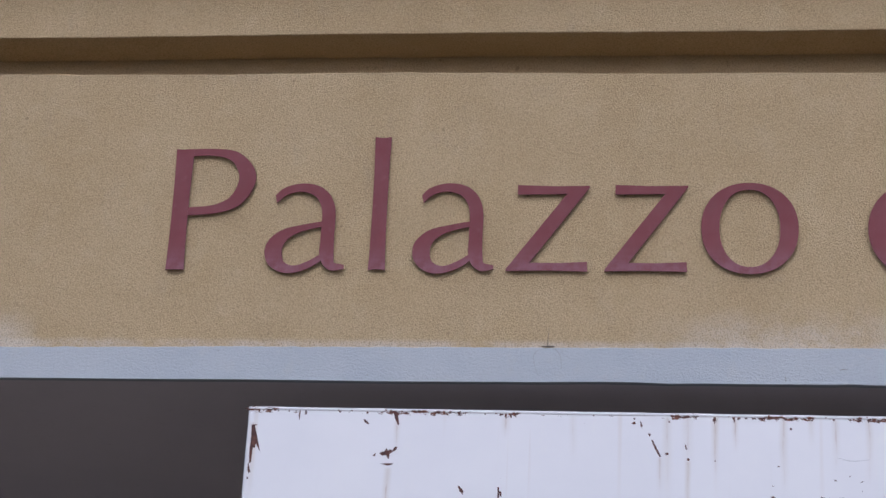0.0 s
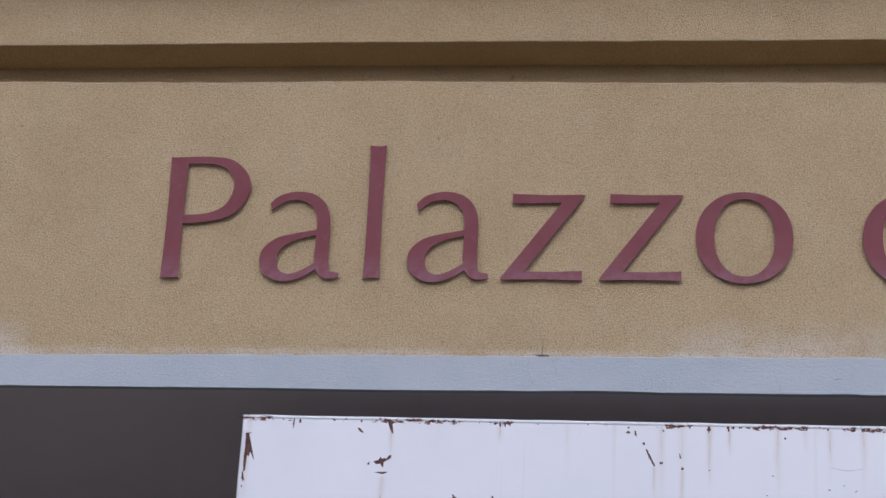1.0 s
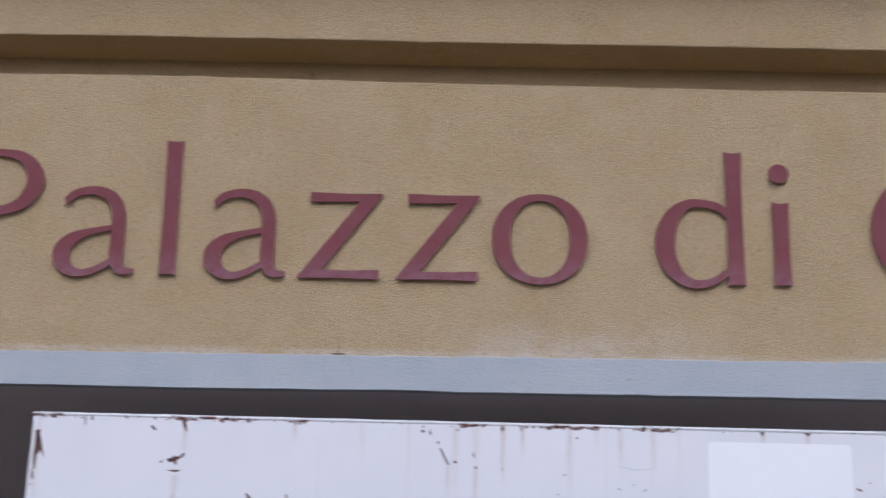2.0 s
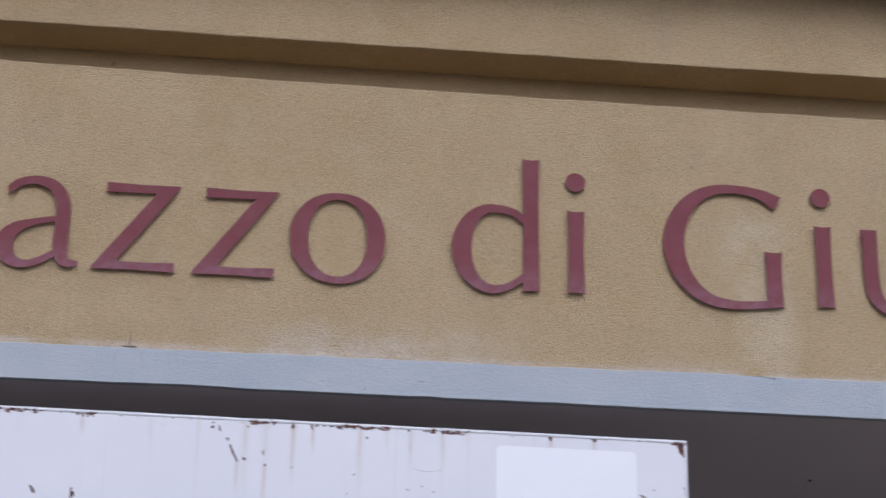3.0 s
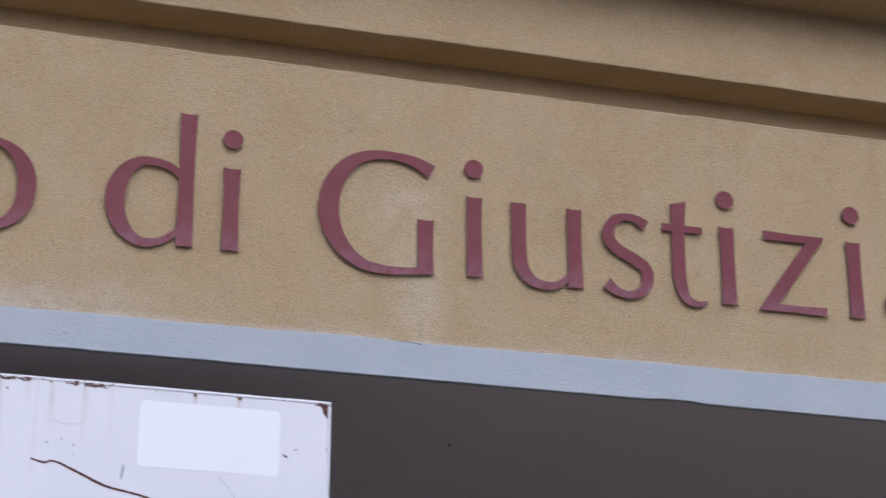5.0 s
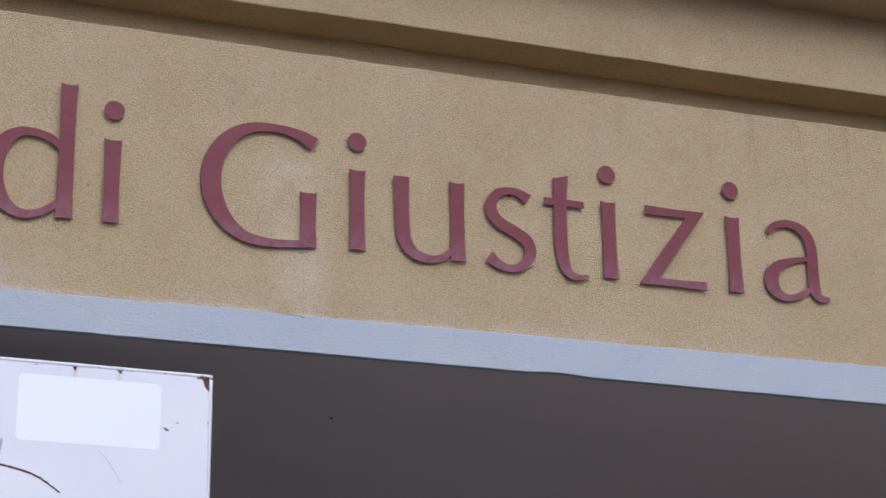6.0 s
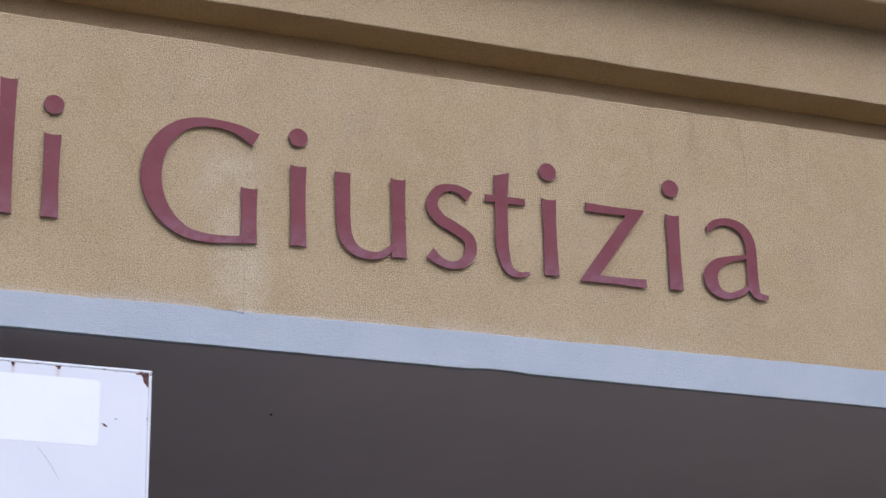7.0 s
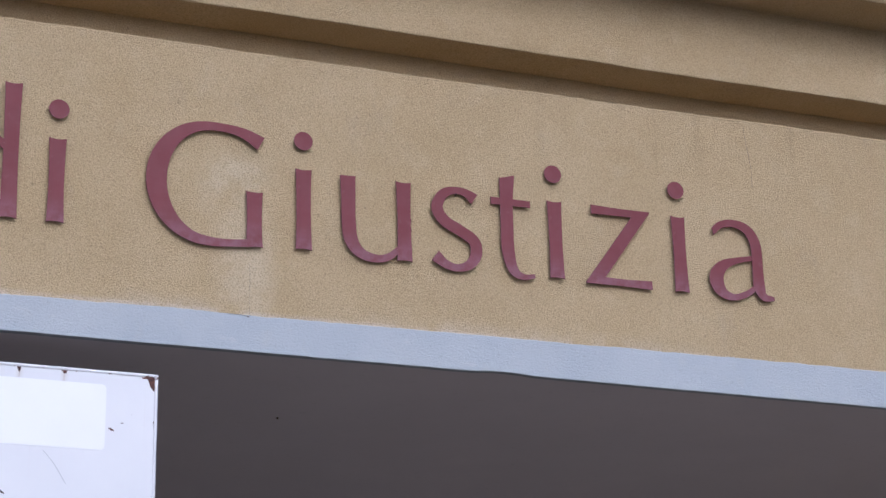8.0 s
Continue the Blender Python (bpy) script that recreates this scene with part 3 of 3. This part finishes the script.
def run(points, seed, jitter=0.002, lift=0.0007):
    """A thin wandering line on the sheet: rows of x, z, width in sign coordinates."""
    bm = bmesh.new()
    line = curve([(*to_board(x, z_), w) for x, z_, w in points], 12)
    left, right = [], []
    for i, q in enumerate(line):
        a, b = line[max(i - 1, 0)], line[min(i + 1, len(line) - 1)]
        along = Vector((b.x - a.x, b.y - a.y)).normalized()
        side = Vector((-along.y, along.x))
        off = side * jitter * noise.noise((i * 0.45, seed, 0))
        w = max(q.z * (1 + 0.7 * noise.noise((i * 0.8, seed, 4))), 0.0006) / 2
        left.append(Vector((q.x, q.y)) + off + side * w)
        right.append(Vector((q.x, q.y)) + off - side * w)
    solid_strip(bm, left, right, -lift, 0.001)
    return bm


def torn(outline, seed, lift=0.0008):
    """A flake of rust with a torn outline: corners in sign coordinates, their sides frayed."""
    bm = bmesh.new()
    corners = [Vector(to_board(x, z_)) for x, z_ in outline]
    edge = []
    for a, b in zip(corners, corners[1:] + corners[:1]):
        n = max(2, int((b - a).length / 0.004))
        for i in range(n):
            q = a.lerp(b, i / n)
            fray = 0.0012 if i else 0.0
            edge.append((q.x + fray * noise.noise((q.x * 300, q.y * 300, seed)), q.y + fray * noise.noise((q.x * 300, q.y * 300, seed + 9))))
    front = [bm.verts.new((x, -lift, z_)) for x, z_ in edge]
    rear = [bm.verts.new((x, 0.001, z_)) for x, z_ in edge]
    bm.faces.new(front)
    for i in range(len(edge)):
        bm.faces.new((front[i], rear[i], rear[(i + 1) % len(edge)], front[(i + 1) % len(edge)]))
    return bm


TORN = [
    [(-1.280, -0.532), (-1.261, -0.531), (-1.269, -0.535), (-1.260, -0.568), (-1.246, -0.624), (-1.262, -0.594), (-1.265, -0.611), (-1.271, -0.605), (-1.273, -0.655), (-1.279, -0.660), (-1.281, -0.623), (-1.279, -0.574)],
    [(-0.863, -0.621), (-0.854, -0.616), (-0.847, -0.616), (-0.841, -0.604), (-0.835, -0.613), (-0.829, -0.608), (-0.823, -0.612), (-0.813, -0.599), (-0.806, -0.599), (-0.808, -0.608), (-0.818, -0.615), (-0.830, -0.623), (-0.831, -0.640), (-0.836, -0.636), (-0.841, -0.627), (-0.853, -0.629)],
    [(-0.885, -0.629), (-0.873, -0.620), (-0.877, -0.632)],
    [(-0.860, -0.655), (-0.817, -0.653), (-0.819, -0.657), (-0.833, -0.661), (-0.846, -0.658)],
    [(-0.824, -0.484), (-0.810, -0.484), (-0.808, -0.501), (-0.804, -0.527), (-0.809, -0.527), (-0.818, -0.507)],
    [(-0.920, -0.510), (-0.913, -0.510), (-0.899, -0.525), (-0.904, -0.526), (-0.915, -0.519)],
    [(-0.610, -0.723), (-0.603, -0.725), (-0.590, -0.740), (-0.592, -0.752), (-0.602, -0.742)],
    [(-0.484, -0.726), (-0.479, -0.726), (-0.478, -0.760), (-0.483, -0.761)],
    [(-0.479, -0.737), (-0.471, -0.741), (-0.471, -0.757), (-0.476, -0.754)],
    [(-0.006, -0.567), (-0.002, -0.566), (0.025, -0.620), (0.020, -0.622), (0.004, -0.593)],
    [(0.098, -0.578), (0.103, -0.584), (0.106, -0.598), (0.100, -0.594)],
    [(1.448, -0.490), (1.405, -0.492), (1.420, -0.500), (1.428, -0.512), (1.432, -0.528), (1.446, -0.545), (1.450, -0.520)],
]
for k, outline in enumerate(TORN):
    part("rust_flake", torn(outline, k * 2.3), mat_rust, board, "dark brown rust flake")

# small flakes: x, z, width, height, turn
FLAKES = [(-1.279, -0.676, 0.009, 0.024, 12), (-1.282, -0.708, 0.006, 0.008, 0), (-1.286, -0.476, 0.030, 0.012, 20), (-1.258, -0.482, 0.006, 0.016, -12), (-1.127, -0.495, 0.004, 0.026, 0), (-1.107, -0.488, 0.007, 0.014, 0),
          (-1.217, -0.479, 0.004, 0.006, 0), (-1.161, -0.485, 0.004, 0.006, 0), (-0.995, -0.482, 0.006, 0.016, -25), (-0.960, -0.480, 0.012, 0.008, 20), (-0.908, -0.487, 0.007, 0.010, 0), (-0.530, -0.485, 0.005, 0.010, 0),
          (-0.059, -0.498, 0.008, 0.006, 0), (-0.060, -0.514, 0.012, 0.010, 20), (-0.037, -0.518, 0.005, 0.022, 12), (-0.011, -0.550, 0.007, 0.014, 20), (0.050, -0.507, 0.006, 0.006, 0), (0.042, -0.611, 0.013, 0.010, 0), (0.108, -0.629, 0.008, 0.008, 0),
          (0.427, -0.526, 0.006, 0.006, 0), (0.387, -0.647, 0.005, 0.005, 0), (0.368, -0.710, 0.004, 0.003, 0), (0.192, -0.633, 0.004, 0.004, 0), (0.559, -0.689, 0.008, 0.003, -20), (0.603, -0.675, 0.006, 0.002, 30), (0.640, -0.692, 0.009, 0.003, 30), (0.639, -0.721, 0.003, 0.003, 0),
          (0.368, -0.745, 0.014, 0.005, -10), (1.449, -0.655, 0.009, 0.030, 4), (1.449, -0.725, 0.006, 0.016, 3), (1.310, -0.678, 0.018, 0.006, -28), (1.345, -0.655, 0.008, 0.003, 0)]
# flakes hanging from the rim: x, width, height
TEETH = [(-0.480, 0.009, 0.010), (-0.464, 0.007, 0.020), (-0.448, 0.006, 0.016), (-0.435, 0.007, 0.018), (0.191, 0.009, 0.028), (0.252, 0.007, 0.018), (0.267, 0.010, 0.012), (0.289, 0.009, 0.010), (0.313, 0.011, 0.012),
         (0.339, 0.010, 0.012), (0.363, 0.018, 0.008), (0.381, 0.010, 0.010), (0.411, 0.012, 0.010), (0.427, 0.010, 0.012), (0.447, 0.008, 0.008), (0.463, 0.014, 0.007), (0.483, 0.008, 0.008), (0.559, 0.006, 0.012), (0.610, 0.006, 0.008),
         (0.665, 0.006, 0.012), (0.697, 0.010, 0.016), (1.013, 0.014, 0.014), (1.013, 0.006, 0.026), (1.156, 0.016, 0.014), (0.095, 0.060, 0.008)]
FLAKES += [(x, -0.487 - 0.0055 * x - tall * 0.30, wide, tall, 0) for x, wide, tall in TEETH]
for k, (x, z_, w, h, turn) in enumerate(FLAKES):
    part("rust_flake", blotch(x, z_, w, h, turn, k * 3.7), mat_rust, board)

part("rust_crack", run([(0.513, -0.744, 0.005), (0.553, -0.754, 0.007), (0.585, -0.748, 0.006), (0.652, -0.775, 0.008), (0.742, -0.814, 0.008), (0.808, -0.828, 0.007), (0.875, -0.843, 0.007), (0.924, -0.863, 0.006), (0.984, -0.903, 0.005)], 3.0), mat_rust, board, "long wavy rust crack in the enamel")
part("scratch", run([(0.566, -0.617, 0.0008), (0.613, -0.627, 0.0014), (0.666, -0.621, 0.0008)], 31.0, 0.001, 0.0004), mat_scuff, board, "fine grey scratch")
part("scratch", run([(1.098, -0.760, 0.0008), (1.125, -0.79, 0.0014), (1.15, -0.825, 0.0016), (1.172, -0.862, 0.0008)], 33.0, 0.001, 0.0004), mat_scuff, board)
part("scuff", run([(0.798, -0.744, 0.006), (0.795, -0.768, 0.008), (0.792, -0.790, 0.004)], 37.0, 0.001, 0.0004), mat_scuff, board, "short grey scuff")


def sticker():
    """A thin film with rounded corners."""
    bm = bmesh.new()
    (x0, z1), (x1, z0) = to_board(0.840, -0.530), to_board(1.290, -0.747)
    r, edge = 0.016, []
    for cx, cz, start in ((x1 - r, z1 - r, 0), (x0 + r, z1 - r, 90), (x0 + r, z0 + r, 180), (x1 - r, z0 + r, 270)):
        for k in range(7):
            a = radians(start + 15 * k)
            edge.append((cx + r * math.cos(a), cz + r * math.sin(a)))
    front = [bm.verts.new((x, -0.0009, z_)) for x, z_ in edge]
    rear = [bm.verts.new((x, 0.001, z_)) for x, z_ in edge]
    bm.faces.new(front)
    for i in range(len(edge)):
        bm.faces.new((front[i], rear[i], rear[(i + 1) % len(edge)], front[(i + 1) % len(edge)]))
    return bm


tagged(mesh_object("sticker", sticker(), mat_sticker), "blank white film sticker on the metal board", "sticker").matrix_basis = board.matrix_basis


# ---------------------------------------------------------------- small damage on the facade
def crack(points, depth_y, seed):
    """A hairline crack: rows of x, height over the letters' foot, width."""
    bm = bmesh.new()
    line = curve(points, 12)
    left, right = [], []
    for i, q in enumerate(line):
        a, b = line[max(i - 1, 0)], line[min(i + 1, len(line) - 1)]
        along = Vector((b.x - a.x, b.y - a.y)).normalized()
        side = Vector((-along.y, along.x))
        off = side * 0.0025 * noise.noise((i * 0.6, seed, 0))
        w = max(q.z * (1 + 0.9 * noise.noise((i * 0.9, seed, 4))), 0.0004) / 2
        left.append(Vector((q.x, q.y + BASELINE)) + off + side * w)
        right.append(Vector((q.x, q.y + BASELINE)) + off - side * w)
    solid_strip(bm, left, right, depth_y - 0.0008, depth_y + 0.004)
    return bm


fascia = bpy.data.objects["wall_fascia"]
band = bpy.data.objects["trim_band"]
part("crack", crack([(-0.338, -0.250, 0.0026), (-0.3375, -0.232, 0.0018), (-0.336, -0.210, 0.0012), (-0.337, -0.190, 0.0005)], WALL, 1.0), mat_crack, fascia, "hairline crack in the stucco")
part("crack", crack([(-0.356, -0.2535, 0.0008), (-0.338, -0.2540, 0.0020), (-0.315, -0.2535, 0.0008)], WALL - 0.005, 2.0), mat_crack, fascia)
part("crack", crack([(-0.318, -0.262, 0.0004), (-0.302, -0.275, 0.0008), (-0.294, -0.300, 0.0006), (-0.292, -0.330, 0.0004)], WALL - 0.004, 3.0), mat_crack, band, "hairline crack in the paint")
part("crack", crack([(1.690, -0.252, 0.0004), (1.725, -0.251, 0.0006), (1.752, -0.255, 0.0006), (1.762, -0.256, 0.0035), (1.768, -0.257, 0.0010)], WALL - 0.005, 5.0), mat_crack, fascia)
part("crack", crack([(0.413, -0.345, 0.0004), (0.416, -0.358, 0.0012), (0.415, -0.371, 0.0008)], WALL - 0.004, 6.0), mat_crack, band)
part("crack", crack([(-0.372, -0.268, 0.0004), (-0.382, -0.290, 0.0005), (-0.378, -0.322, 0.0004), (-0.366, -0.352, 0.0004)], WALL - 0.004, 13.0), mat_crack, band)
part("crack", crack([(0.585, -0.328, 0.0006), (0.597, -0.324, 0.0018), (0.608, -0.326, 0.0006)], WALL - 0.004, 14.0), mat_crack, band)
part("crack", crack([(3.748, 0.45, 0.0003), (3.750, 0.53, 0.0006), (3.738, 0.62, 0.0006), (3.730, 0.70, 0.0003)], WALL, 9.0), mat_crack, fascia)
part("crack", crack([(1.768, -0.250, 0.0008), (1.766, -0.19, 0.0005), (1.768, -0.13, 0.0005), (1.765, -0.06, 0.0003)], WALL, 15.0), mat_crack, fascia)
part("crack", crack([(2.349, 0.165, 0.0006), (2.351, 0.152, 0.0040), (2.349, 0.135, 0.0012), (2.351, 0.118, 0.0035), (2.349, 0.100, 0.0006)], WALL, 16.0), mat_rust, fascia, "small rusty stain in the stucco")

nail = bmesh.new()
bmesh.ops.create_uvsphere(nail, u_segments=10, v_segments=6, radius=0.005)
CEILING_Y = 6.0 * 1.926 / 1.699
tagged(mesh_object("ceiling_nail", nail, mat_pin), "small dark nail head in the porch ceiling", "nail").location = (1.858 * 1.926 / 1.699, CEILING_Y, BAND_LOW + 0.004)
